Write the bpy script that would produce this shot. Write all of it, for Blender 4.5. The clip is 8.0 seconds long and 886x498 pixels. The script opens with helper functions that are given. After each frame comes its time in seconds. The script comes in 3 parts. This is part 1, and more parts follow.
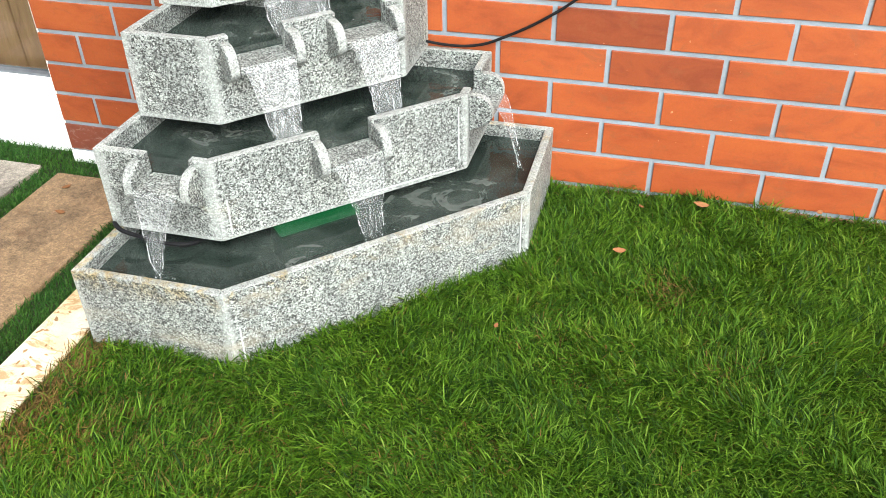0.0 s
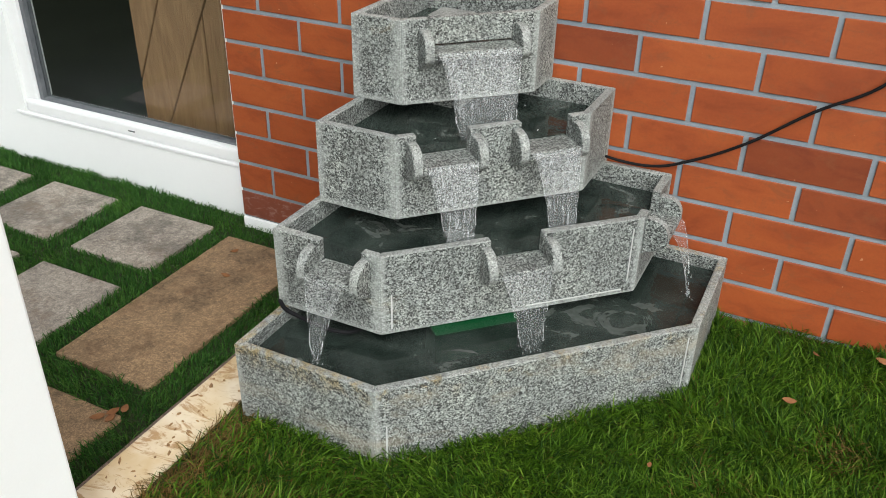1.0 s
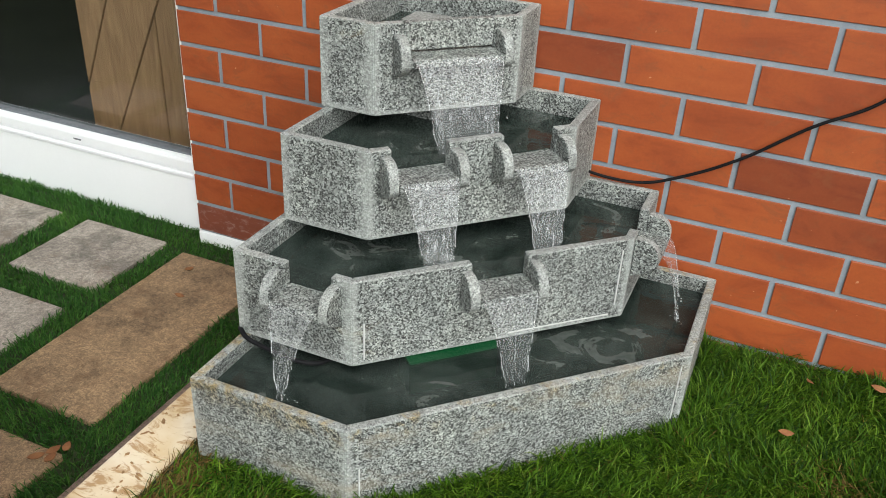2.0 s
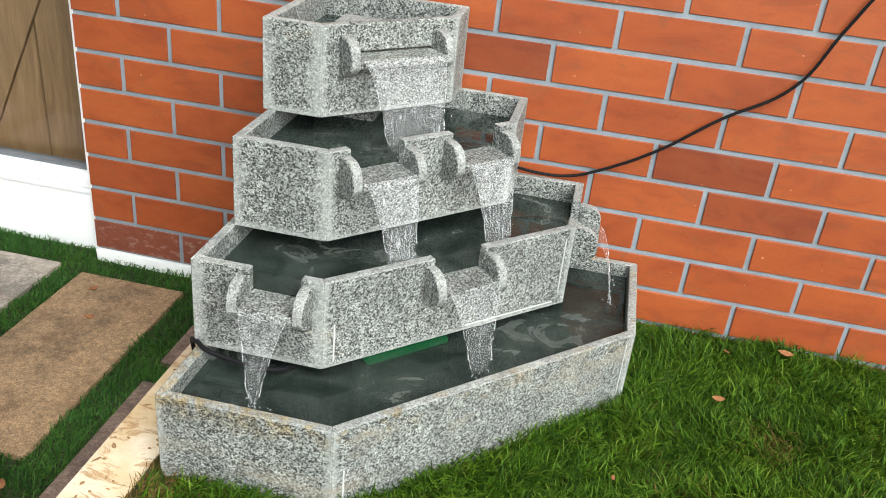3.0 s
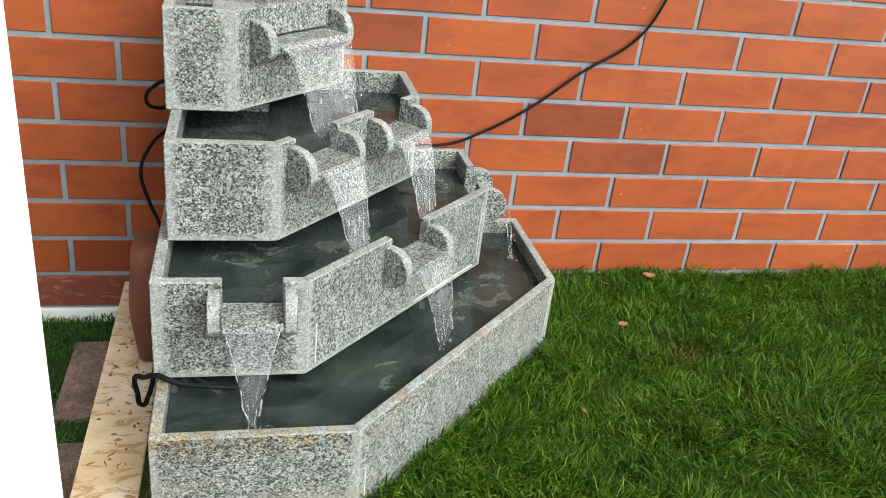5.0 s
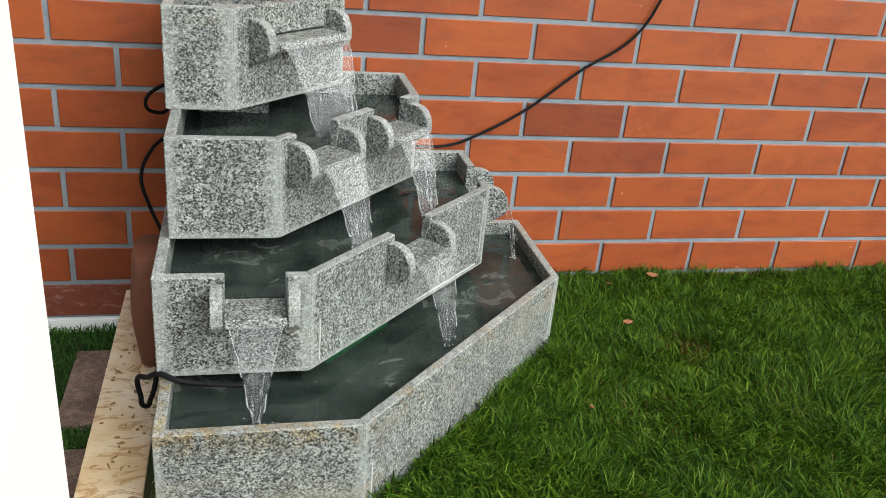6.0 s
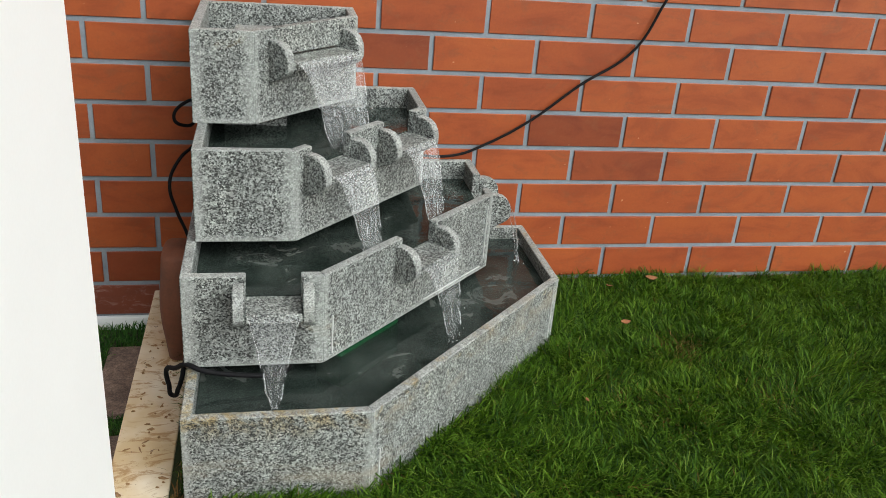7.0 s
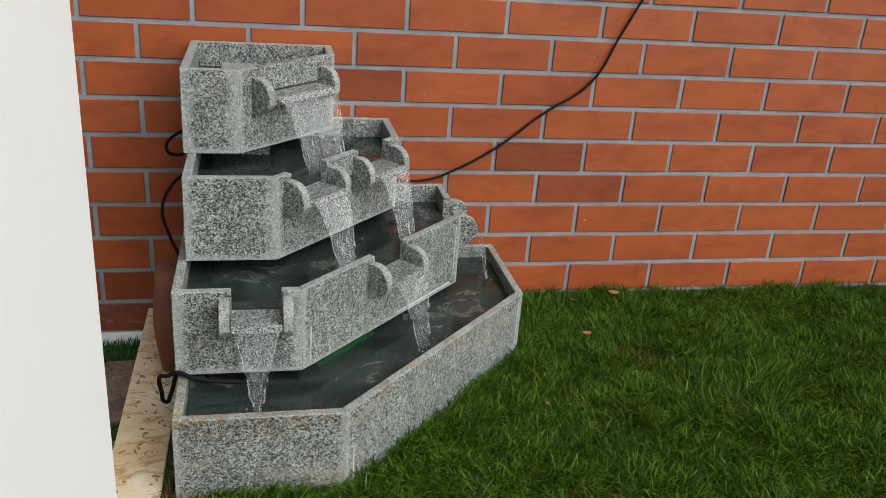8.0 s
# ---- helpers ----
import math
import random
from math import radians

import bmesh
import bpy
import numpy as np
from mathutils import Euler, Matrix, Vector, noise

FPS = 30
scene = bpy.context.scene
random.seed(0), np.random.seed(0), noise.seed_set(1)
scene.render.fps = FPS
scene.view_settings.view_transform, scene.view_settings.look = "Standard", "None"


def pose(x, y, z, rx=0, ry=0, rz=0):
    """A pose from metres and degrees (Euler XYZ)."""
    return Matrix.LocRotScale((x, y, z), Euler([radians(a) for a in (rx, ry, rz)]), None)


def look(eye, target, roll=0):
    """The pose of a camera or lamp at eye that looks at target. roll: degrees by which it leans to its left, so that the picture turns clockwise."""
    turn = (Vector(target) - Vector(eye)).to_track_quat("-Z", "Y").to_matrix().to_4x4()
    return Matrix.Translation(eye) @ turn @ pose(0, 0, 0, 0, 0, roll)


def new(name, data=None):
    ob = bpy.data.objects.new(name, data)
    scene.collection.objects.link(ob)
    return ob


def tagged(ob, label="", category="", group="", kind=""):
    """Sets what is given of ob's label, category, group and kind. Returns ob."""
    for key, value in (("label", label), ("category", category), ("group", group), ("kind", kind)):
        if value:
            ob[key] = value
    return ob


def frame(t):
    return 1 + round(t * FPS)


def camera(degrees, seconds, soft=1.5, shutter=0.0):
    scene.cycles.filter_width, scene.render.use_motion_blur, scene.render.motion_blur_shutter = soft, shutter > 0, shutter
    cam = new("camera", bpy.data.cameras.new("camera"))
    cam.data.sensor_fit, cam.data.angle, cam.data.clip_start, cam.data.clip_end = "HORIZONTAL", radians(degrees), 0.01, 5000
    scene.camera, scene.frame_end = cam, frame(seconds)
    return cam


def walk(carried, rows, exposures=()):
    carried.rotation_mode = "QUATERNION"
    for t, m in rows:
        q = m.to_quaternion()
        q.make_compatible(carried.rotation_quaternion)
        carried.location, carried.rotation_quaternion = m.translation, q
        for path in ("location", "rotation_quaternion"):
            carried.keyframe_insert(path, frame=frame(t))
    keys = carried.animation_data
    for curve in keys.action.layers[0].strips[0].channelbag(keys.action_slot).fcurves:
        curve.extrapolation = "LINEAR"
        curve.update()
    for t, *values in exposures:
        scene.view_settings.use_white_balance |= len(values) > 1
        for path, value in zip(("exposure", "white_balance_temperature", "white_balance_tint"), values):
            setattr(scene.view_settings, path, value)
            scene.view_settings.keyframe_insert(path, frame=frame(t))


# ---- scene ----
cam = camera(54.9, 8.0, 0.55)
PATH = [
    (0, (-0.004, -1.742, 1.064), (-0.444, -0.172, -0.095), -1.0),
    (0.5, (-0.058, -1.747, 1.085), (-0.648, -0.165, 0.013), -1.3),
    (1, (-0.088, -1.71, 1.098), (-0.84, -0.152, 0.095), 1.2),
    (1.2, (-0.087, -1.686, 1.095), (-0.855, -0.137, 0.09), 1.2),
    (2.3, (-0.194, -1.609, 1.055), (-0.803, 0.021, 0.069), 4.1),
    (2.5, (-0.192, -1.629, 1.066), (-0.763, 0.014, 0.08), 4.8),
    (3, (-0.377, -1.719, 1.032), (-0.665, 0.026, 0.098), 6.0),
    (3.5, (-0.497, -1.736, 1.039), (-0.571, 0.018, 0.082), 7.5),
    (4, (-0.651, -1.702, 1.006), (-0.533, 0.06, 0.067), 4.8),
    (4.5, (-0.757, -1.699, 0.986), (-0.48, 0.057, 0.071), 5.8),
    (5, (-0.836, -1.729, 0.964), (-0.387, 0.007, 0.079), 6.7),
    (5.2, (-0.849, -1.735, 0.945), (-0.379, 0.0, 0.068), 6.3),
    (6.3, (-0.831, -1.755, 0.915), (-0.395, 0.013, 0.089), 5.0),
    (6.5, (-0.827, -1.774, 0.923), (-0.405, -0.003, 0.097), 5.0),
    (7, (-0.834, -1.854, 0.959), (-0.434, -0.076, 0.136), 4.8),
    (7.5, (-0.827, -1.972, 1.002), (-0.437, -0.173, 0.22), 4.2),
    (8, (-0.816, -2.002, 1.014), (-0.401, -0.205, 0.24), 4.4),
]

EXPOSURES = [(0.0, 1.34), (0.5, 0.78), (1.0, 0.26), (1.2, 0.16), (2.3, 0.55), (2.5, 0.70), (3.0, 0.80), (3.5, 0.90), (4.5, 0.90), (5.0, 0.80), (6.5, 0.38), (7.0, 0.28), (7.5, 0.13), (8.0, 0.03)]
walk(cam, [(t, look(eye, target, roll)) for t, eye, target, roll in PATH], EXPOSURES)

# ---- daylight: a bright overcast sky with a weak, wide sun ----
world = bpy.data.worlds.new("overcast_sky")
scene.world = world
world.use_nodes = True
wn, wl = world.node_tree.nodes, world.node_tree.links
sky = wn.new("ShaderNodeTexSky")
sky.sky_type, sky.sun_disc = "NISHITA", False
SUN_ELEVATION, SUN_ROTATION = radians(42), radians(141)
sky.sun_elevation, sky.sun_rotation = SUN_ELEVATION, SUN_ROTATION
sky.dust_density = 3.0
pale = wn.new("ShaderNodeHueSaturation")
pale.inputs["Saturation"].default_value = 0.22
wl.new(sky.outputs[0], pale.inputs["Color"])
wl.new(pale.outputs[0], wn["Background"].inputs["Color"])
wn["Background"].inputs["Strength"].default_value = 0.15
sun_data = bpy.data.lights.new("sun", "SUN")
sun_data.energy, sun_data.angle, sun_data.color = 2.5, radians(60), (0.95, 1.0, 0.97)
sun = new("sun", sun_data)
sun.matrix_world = look((3.24, -4.0, 4.63), (0, 0, 0))

# ---- materials ----


def material(name, rough=0.6, metal=0.0, spec=0.5):
    mat = bpy.data.materials.new(name)
    mat.use_nodes = True
    nodes, links = mat.node_tree.nodes, mat.node_tree.links
    bsdf = nodes["Principled BSDF"]
    bsdf.inputs["Roughness"].default_value = rough
    bsdf.inputs["Metallic"].default_value = metal
    bsdf.inputs["Specular IOR Level"].default_value = spec
    return mat, nodes, links, bsdf


def coords(nodes, scale=(1, 1, 1), links=None):
    where = nodes.new("ShaderNodeNewGeometry")
    shift = nodes.new("ShaderNodeVectorMath")
    shift.operation = "MULTIPLY"
    shift.inputs[1].default_value = scale
    links.new(where.outputs["Position"], shift.inputs[0])
    return shift.outputs[0]


def noise_tex(nodes, links, vec, scale, detail=4, rough=0.6, distort=0.0):
    tex = nodes.new("ShaderNodeTexNoise")
    tex.inputs["Scale"].default_value = scale
    tex.inputs["Detail"].default_value = detail
    tex.inputs["Roughness"].default_value = rough
    tex.inputs["Distortion"].default_value = distort
    links.new(vec, tex.inputs["Vector"])
    return tex.outputs["Fac"]


def ramp(nodes, links, fac, stops, smooth=True):
    r = nodes.new("ShaderNodeValToRGB")
    r.color_ramp.interpolation = "LINEAR" if smooth else "CONSTANT"
    el = r.color_ramp.elements
    while len(el) < len(stops):
        el.new(0.5)
    for e, (p, c) in zip(el, stops):
        e.position = p
        e.color = (*c, 1) if len(c) == 3 else c
    links.new(fac, r.inputs[0])
    return r.outputs[0]


def grey(v):
    return (v, v, v)


def mix(nodes, links, fac, a, b, how="MIX"):
    m = nodes.new("ShaderNodeMix")
    m.data_type, m.blend_type = "RGBA", how
    for sock, v in ((m.inputs["Factor"], fac), (m.inputs["A"], a), (m.inputs["B"], b)):
        if isinstance(v, (int, float)):
            sock.default_value = v
        elif isinstance(v, tuple):
            sock.default_value = (*v, 1)
        else:
            links.new(v, sock)
    return m.outputs["Result"]


def bump(nodes, links, bsdf, height, strength=0.3, distance=0.002):
    b = nodes.new("ShaderNodeBump")
    b.inputs["Strength"].default_value = strength
    b.inputs["Distance"].default_value = distance
    links.new(height, b.inputs["Height"])
    links.new(b.outputs[0], bsdf.inputs["Normal"])


def edge_distance(n, l, side, foot):
    """How near a point of a slab's face lies to its cut edges, with a ragged border."""
    maps = []
    for layer in ("run", "rest"):
        uv = n.new("ShaderNodeUVMap")
        uv.uv_map = layer
        sep = n.new("ShaderNodeSeparateXYZ")
        l.new(uv.outputs[0], sep.inputs[0])
        maps.append(sep)

    def op(kind, a, b):
        m = n.new("ShaderNodeMath")
        m.operation = kind
        for sock, v in zip(m.inputs, (a, b)):
            if isinstance(v, (int, float)):
                sock.default_value = v
            else:
                l.new(v, sock)
        return m.outputs[0]

    ends = op("DIVIDE", op("MINIMUM", maps[0].outputs["X"], maps[1].outputs["X"]), side)
    low = op("DIVIDE", maps[0].outputs["Y"], foot)
    ragged = noise_tex(n, l, coords(n, links=l), 38, 5, 0.7)
    near = op("ADD", op("MINIMUM", ends, low), op("MULTIPLY", op("SUBTRACT", ragged, 0.5), 2.2))
    return ramp(n, l, near, [(0.35, grey(0.85)), (0.85, grey(0.30)), (1.0, grey(0.0))])


def granite(name, tones, grain=300, stain=0.5, margin=None):
    mat, n, l, b = material(name, 0.62)
    v = coords(n, links=l)
    cells = n.new("ShaderNodeTexVoronoi")
    cells.inputs["Scale"].default_value = grain
    warp = n.new("ShaderNodeVectorMath")
    warp.operation = "ADD"
    wob = n.new("ShaderNodeTexNoise")
    wob.inputs["Scale"].default_value = grain * 1.3
    sc = n.new("ShaderNodeVectorMath")
    sc.operation = "SCALE"
    sc.inputs["Scale"].default_value = 0.004
    l.new(v, wob.inputs["Vector"])
    l.new(wob.outputs["Color"], sc.inputs[0])
    l.new(v, warp.inputs[0])
    l.new(sc.outputs[0], warp.inputs[1])
    l.new(warp.outputs[0], cells.inputs["Vector"])
    pick = n.new("ShaderNodeSeparateColor")
    l.new(cells.outputs["Color"], pick.inputs[0])
    base = ramp(n, l, pick.outputs[0], tones)
    mid = noise_tex(n, l, v, 180, 3, 0.7)
    base = mix(n, l, 0.6, base, ramp(n, l, mid, [(0.34, grey(0.55)), (0.66, grey(1.32))]), "MULTIPLY")
    big = noise_tex(n, l, v, 7, 5, 0.65, 0.4)
    base = mix(n, l, stain, base, ramp(n, l, big, [(0.38, grey(0.86)), (0.5, grey(1.0)), (0.62, (1.2, 1.19, 1.15))]), "MULTIPLY")
    wash = noise_tex(n, l, coords(n, (1, 1, 0.6), l), 24, 5, 0.7, 0.8)
    base = mix(n, l, 0.7, base, ramp(n, l, wash, [(0.40, grey(0.82)), (0.5, grey(1.0)), (0.60, grey(1.2))]), "MULTIPLY")
    rust = noise_tex(n, l, v, 5.0, 6, 0.7, 0.8)
    base = mix(n, l, ramp(n, l, rust, [(0.66, grey(0.0)), (0.78, grey(0.55))]), base, (0.30, 0.22, 0.11))
    if margin:
        dusty = mix(n, l, 0.62, base, ramp(n, l, mid, [(0.3, grey(0.29)), (0.7, (0.45, 0.458, 0.44))]))
        base = mix(n, l, edge_distance(n, l, *margin), base, dusty)
    base = mix(n, l, 1.0, base, (0.955, 1.0, 0.97), "MULTIPLY")
    l.new(base, b.inputs["Base Color"])
    bump(n, l, b, cells.outputs["Distance"], 0.25, 0.0015)
    return mat


SPECKS = [(0.0, grey(0.010)), (0.20, (0.026, 0.027, 0.026)), (0.36, (0.085, 0.090, 0.086)), (0.50, (0.18, 0.188, 0.182)), (0.76, (0.272, 0.280, 0.273)), (1.0, (0.44, 0.445, 0.435))]
GRANITE = granite("flamed_granite", SPECKS, 430, 0.7)
GRANITE_END = granite("flamed_granite_with_wide_honed_margin", SPECKS, 430, 0.7, (0.024, 0.015))
GRANITE_FRONT = granite("flamed_granite_with_narrow_honed_margin", SPECKS, 430, 0.7, (0.014, 0.010))
HONED = granite("honed_granite_edge", [(0.0, grey(0.09)), (0.25, grey(0.19)), (0.6, (0.29, 0.298, 0.29)), (1.0, (0.39, 0.39, 0.38))], 560, 0.7)


def rusted(source, name):
    """Ochre rust along the rim, heaviest at one end, and pale scum running down aslant."""
    mat = source.copy()
    mat.name = name
    n, l = mat.node_tree.nodes, mat.node_tree.links
    b = n["Principled BSDF"]
    old = b.inputs["Base Color"].links[0].from_socket
    v = coords(n, links=l)
    sep = n.new("ShaderNodeSeparateXYZ")
    l.new(v, sep.inputs[0])

    def span(sock, a0, a1, b0, b1):
        m = n.new("ShaderNodeMapRange")
        for name_, val in (("From Min", a0), ("From Max", a1), ("To Min", b0), ("To Max", b1)):
            m.inputs[name_].default_value = val
        l.new(sock, m.inputs["Value"])
        return m.outputs[0]

    heavy = n.new("ShaderNodeMath")
    heavy.operation = "ADD"
    l.new(noise_tex(n, l, v, 24, 6, 0.76, 0.5), heavy.inputs[0])
    l.new(span(sep.outputs["X"], -0.76, -0.66, 0.085, 0.0), heavy.inputs[1])
    fac = ramp(n, l, heavy.outputs[0], [(0.53, grey(0.0)), (0.66, grey(0.95))])
    both = n.new("ShaderNodeMath")
    both.operation = "MULTIPLY"
    l.new(fac, both.inputs[0])
    l.new(span(sep.outputs["Z"], 0.118, 0.166, 0.03, 1.0), both.inputs[1])
    slant = n.new("ShaderNodeMapping")
    slant.inputs["Rotation"].default_value = (0, radians(40), 0)
    slant.inputs["Scale"].default_value = (2.2, 6.0, 11.0)
    l.new(v, slant.inputs["Vector"])
    scum = ramp(n, l, noise_tex(n, l, slant.outputs[0], 1.0, 5, 0.65, 0.4), [(0.54, grey(0.0)), (0.66, grey(0.5))])
    pale = mix(n, l, scum, old, (0.29, 0.255, 0.19))
    l.new(mix(n, l, both.outputs[0], pale, (0.92, 0.66, 0.32), "MULTIPLY"), b.inputs["Base Color"])
    return mat


RUSTY, RUSTY_RIM = rusted(GRANITE_FRONT, "rust_stained_granite"), rusted(HONED, "rust_stained_granite_rim")


def brick_material(name, tones):
    mat, n, l, b = material(name, 0.48, spec=0.4)
    info = n.new("ShaderNodeObjectInfo")
    isl = n.new("ShaderNodeNewGeometry")
    both = n.new("ShaderNodeMath")
    both.operation = "ADD"
    l.new(info.outputs["Random"], both.inputs[0])
    l.new(isl.outputs["Random Per Island"], both.inputs[1])
    wrap = n.new("ShaderNodeMath")
    wrap.operation = "FRACT"
    l.new(both.outputs[0], wrap.inputs[0])
    base = ramp(n, l, wrap.outputs[0], tones)
    v = coords(n, (1, 1, 2.2), l)
    soft = noise_tex(n, l, v, 7, 4, 0.6, 0.6)
    base = mix(n, l, 0.75, base, ramp(n, l, soft, [(0.36, (0.74, 0.66, 0.6)), (0.5, (1, 1, 1)), (0.64, (1.1, 1.2, 1.3))]), "MULTIPLY")
    smudge = noise_tex(n, l, coords(n, (1, 1, 1.6), l), 17, 6, 0.72, 0.9)
    base = mix(n, l, ramp(n, l, smudge, [(0.53, grey(0.0)), (0.66, grey(0.55))]), base, (0.20, 0.062, 0.024))
    fine = noise_tex(n, l, coords(n, links=l), 160, 4, 0.7)
    base = mix(n, l, 0.35, base, ramp(n, l, fine, [(0.3, grey(0.8)), (0.7, grey(1.15))]), "MULTIPLY")
    specks = noise_tex(n, l, coords(n, links=l), 55, 2, 0.5)
    base = mix(n, l, ramp(n, l, specks, [(0.74, grey(0)), (0.78, grey(0.5))]), base, (0.6, 0.35, 0.22))
    l.new(base, b.inputs["Base Color"])
    l.new(ramp(n, l, soft, [(0.3, grey(0.62)), (0.7, grey(0.42))]), b.inputs["Roughness"])
    bump(n, l, b, fine, 0.2, 0.0012)
    return mat


BRICK = brick_material("orange_fired_clay", [(0.0, (0.272, 0.056, 0.0140)), (0.35, (0.292, 0.0622, 0.0152)), (0.7, (0.318, 0.071, 0.0178)), (1.0, (0.282, 0.059, 0.0145))])
BRICK_DARK = brick_material("brown_fired_clay", [(0.0, (0.1848, 0.0378, 0.01176)), (1.0, (0.2268, 0.04788, 0.01428))])


def weathered_brick():
    mat = BRICK_DARK.copy()
    mat.name = "limed_old_brick"
    n, l = mat.node_tree.nodes, mat.node_tree.links
    b = n["Principled BSDF"]
    old = b.inputs["Base Color"].links[0].from_socket
    v = coords(n, (1, 1, 1.8), l)
    dull = mix(n, l, 0.55, old, (0.17, 0.055, 0.035))
    smear = ramp(n, l, noise_tex(n, l, v, 30, 6, 0.75, 0.8), [(0.52, grey(0.0)), (0.68, grey(0.45))])
    l.new(mix(n, l, smear, dull, (0.45, 0.36, 0.32)), b.inputs["Base Color"])
    return mat


BRICK_OLD = weathered_brick()


def plain_noise(name, low, high, rough, scale=20, relief=0.15, spec=0.5, grain=250, speck=0.4):
    mat, n, l, b = material(name, rough, spec=spec)
    v = coords(n, links=l)
    base = ramp(n, l, noise_tex(n, l, v, scale, 6, 0.65, 0.3), [(0.3, low), (0.7, high)])
    fine = noise_tex(n, l, v, grain, 3, 0.6)
    base = mix(n, l, speck, base, ramp(n, l, fine, [(0.3, grey(0.82)), (0.7, grey(1.12))]), "MULTIPLY")
    l.new(base, b.inputs["Base Color"])
    bump(n, l, b, fine, relief, 0.0015)
    return mat


MORTAR = plain_noise("blue_grey_mortar", (0.172, 0.2021, 0.2322), (0.2494, 0.2881, 0.3182), 0.85, 12, 0.4)
WHITE = plain_noise("white_wall_paint", (0.83, 0.845, 0.835), (0.87, 0.885, 0.875), 0.6, 2.5, 0.02, 0.5, 250, 0.06)
UPVC = plain_noise("white_window_frame", (0.80, 0.81, 0.81), (0.85, 0.86, 0.86), 0.35, 5, 0.02, 0.5, 250, 0.06)
SOIL = plain_noise("dark_soil", (0.016, 0.024, 0.006), (0.035, 0.05, 0.012), 0.95, 14, 0.6)
RUBBER = plain_noise("black_rubber_cable", (0.005, 0.005, 0.006), (0.010, 0.010, 0.011), 0.65, 40, 0.05, 0.12)
CLAY = plain_noise("terracotta_clay", (0.10, 0.04, 0.022), (0.20, 0.066, 0.03), 0.75, 18, 0.3)
DRY = plain_noise("dry_leaf", (0.17, 0.062, 0.02), (0.27, 0.12, 0.042), 0.8, 60, 0.3)
SCRAP = plain_noise("brown_leaf_scrap", (0.17, 0.09, 0.04), (0.40, 0.24, 0.11), 0.85, 40, 0.2)
CEMENT = plain_noise("pale_cement", (0.40, 0.41, 0.40), (0.56, 0.57, 0.55), 0.8, 60, 0.3)
SEALANT = plain_noise("grey_seal", (0.10, 0.11, 0.12), (0.16, 0.17, 0.18), 0.6, 30, 0.05)
PUMP = plain_noise("green_plastic", (0.0, 0.10, 0.03), (0.0, 0.16, 0.05), 0.4, 30, 0.05)


def paver_material(name, warm):
    mat, n, l, b = material(name, 0.85)
    v = coords(n, links=l)
    base = ramp(n, l, noise_tex(n, l, v, 5.5, 6, 0.7, 0.1), [(0.40, tuple(0.62 * c for c in warm)), (0.5, warm), (0.62, tuple(1.2 * c for c in warm))])
    fine = noise_tex(n, l, v, 260, 4, 0.8)
    base = mix(n, l, 0.9, base, ramp(n, l, fine, [(0.40, grey(0.62)), (0.60, grey(1.30))]), "MULTIPLY")
    grit = noise_tex(n, l, v, 95, 3, 0.75)
    base = mix(n, l, 0.8, base, ramp(n, l, grit, [(0.38, grey(0.66)), (0.62, grey(1.26))]), "MULTIPLY")
    pits = noise_tex(n, l, v, 26, 5, 0.75, 0.3)
    base = mix(n, l, ramp(n, l, pits, [(0.58, grey(0)), (0.68, grey(0.65))]), base, tuple(0.4 * c for c in warm))
    rust = noise_tex(n, l, v, 8, 7, 0.78, 0.15)
    base = mix(n, l, ramp(n, l, rust, [(0.52, grey(0)), (0.66, grey(0.7))]), base, tuple(c * k for c, k in zip(warm, (0.55, 0.46, 0.40))))
    l.new(base, b.inputs["Base Color"])
    bump(n, l, b, fine, 0.5, 0.002)
    return mat


def marble_material():
    mat, n, l, b = material("stained_cream_marble", 0.5)
    v = coords(n, links=l)
    base = ramp(n, l, noise_tex(n, l, v, 6, 4, 0.6), [(0.38, (0.58, 0.44, 0.25)), (0.62, (0.75, 0.67, 0.52))])
    streak = noise_tex(n, l, coords(n, (0.8, 1.9, 1), l), 15, 6, 0.74, 1.6)
    base = mix(n, l, ramp(n, l, streak, [(0.515, grey(0)), (0.60, grey(0.85))]), base, (0.36, 0.20, 0.075))
    dots = noise_tex(n, l, v, 60, 3, 0.6, 0.5)
    base = mix(n, l, ramp(n, l, dots, [(0.69, grey(0)), (0.73, grey(0.85))]), base, (0.13, 0.06, 0.03))
    l.new(base, b.inputs["Base Color"])
    bump(n, l, b, streak, 0.1, 0.001)
    return mat


PAVER_DULL = paver_material("dull_brown_paver", (0.19, 0.135, 0.105))
PAVER, PAVER_BROWN, MARBLE = paver_material("weathered_grey_paver", (0.31, 0.27, 0.225)), paver_material("rusty_brown_paver", (0.262, 0.172, 0.093)), marble_material()


def grass_material(name, tones, rough=0.62):
    mat, n, l, b = material(name, rough, spec=0.14)
    isl = n.new("ShaderNodeNewGeometry")
    base = ramp(n, l, isl.outputs["Random Per Island"], tones)
    v = coords(n, links=l)
    base = mix(n, l, 0.8, base, ramp(n, l, noise_tex(n, l, v, 6, 5, 0.65, 0.8), [(0.32, (0.66, 0.72, 0.7)), (0.5, (1, 1, 1)), (0.68, (1.4, 1.2, 1.05))]), "MULTIPLY")
    l.new(base, b.inputs["Base Color"])
    b.inputs["Subsurface Weight"].default_value = 0.0
    trans = n.new("ShaderNodeBsdfTranslucent")
    l.new(base, trans.inputs["Color"])
    both = n.new("ShaderNodeMixShader")
    both.inputs[0].default_value = 0.22
    l.new(b.outputs[0], both.inputs[1])
    l.new(trans.outputs[0], both.inputs[2])
    l.new(both.outputs[0], n["Material Output"].inputs["Surface"])
    return mat


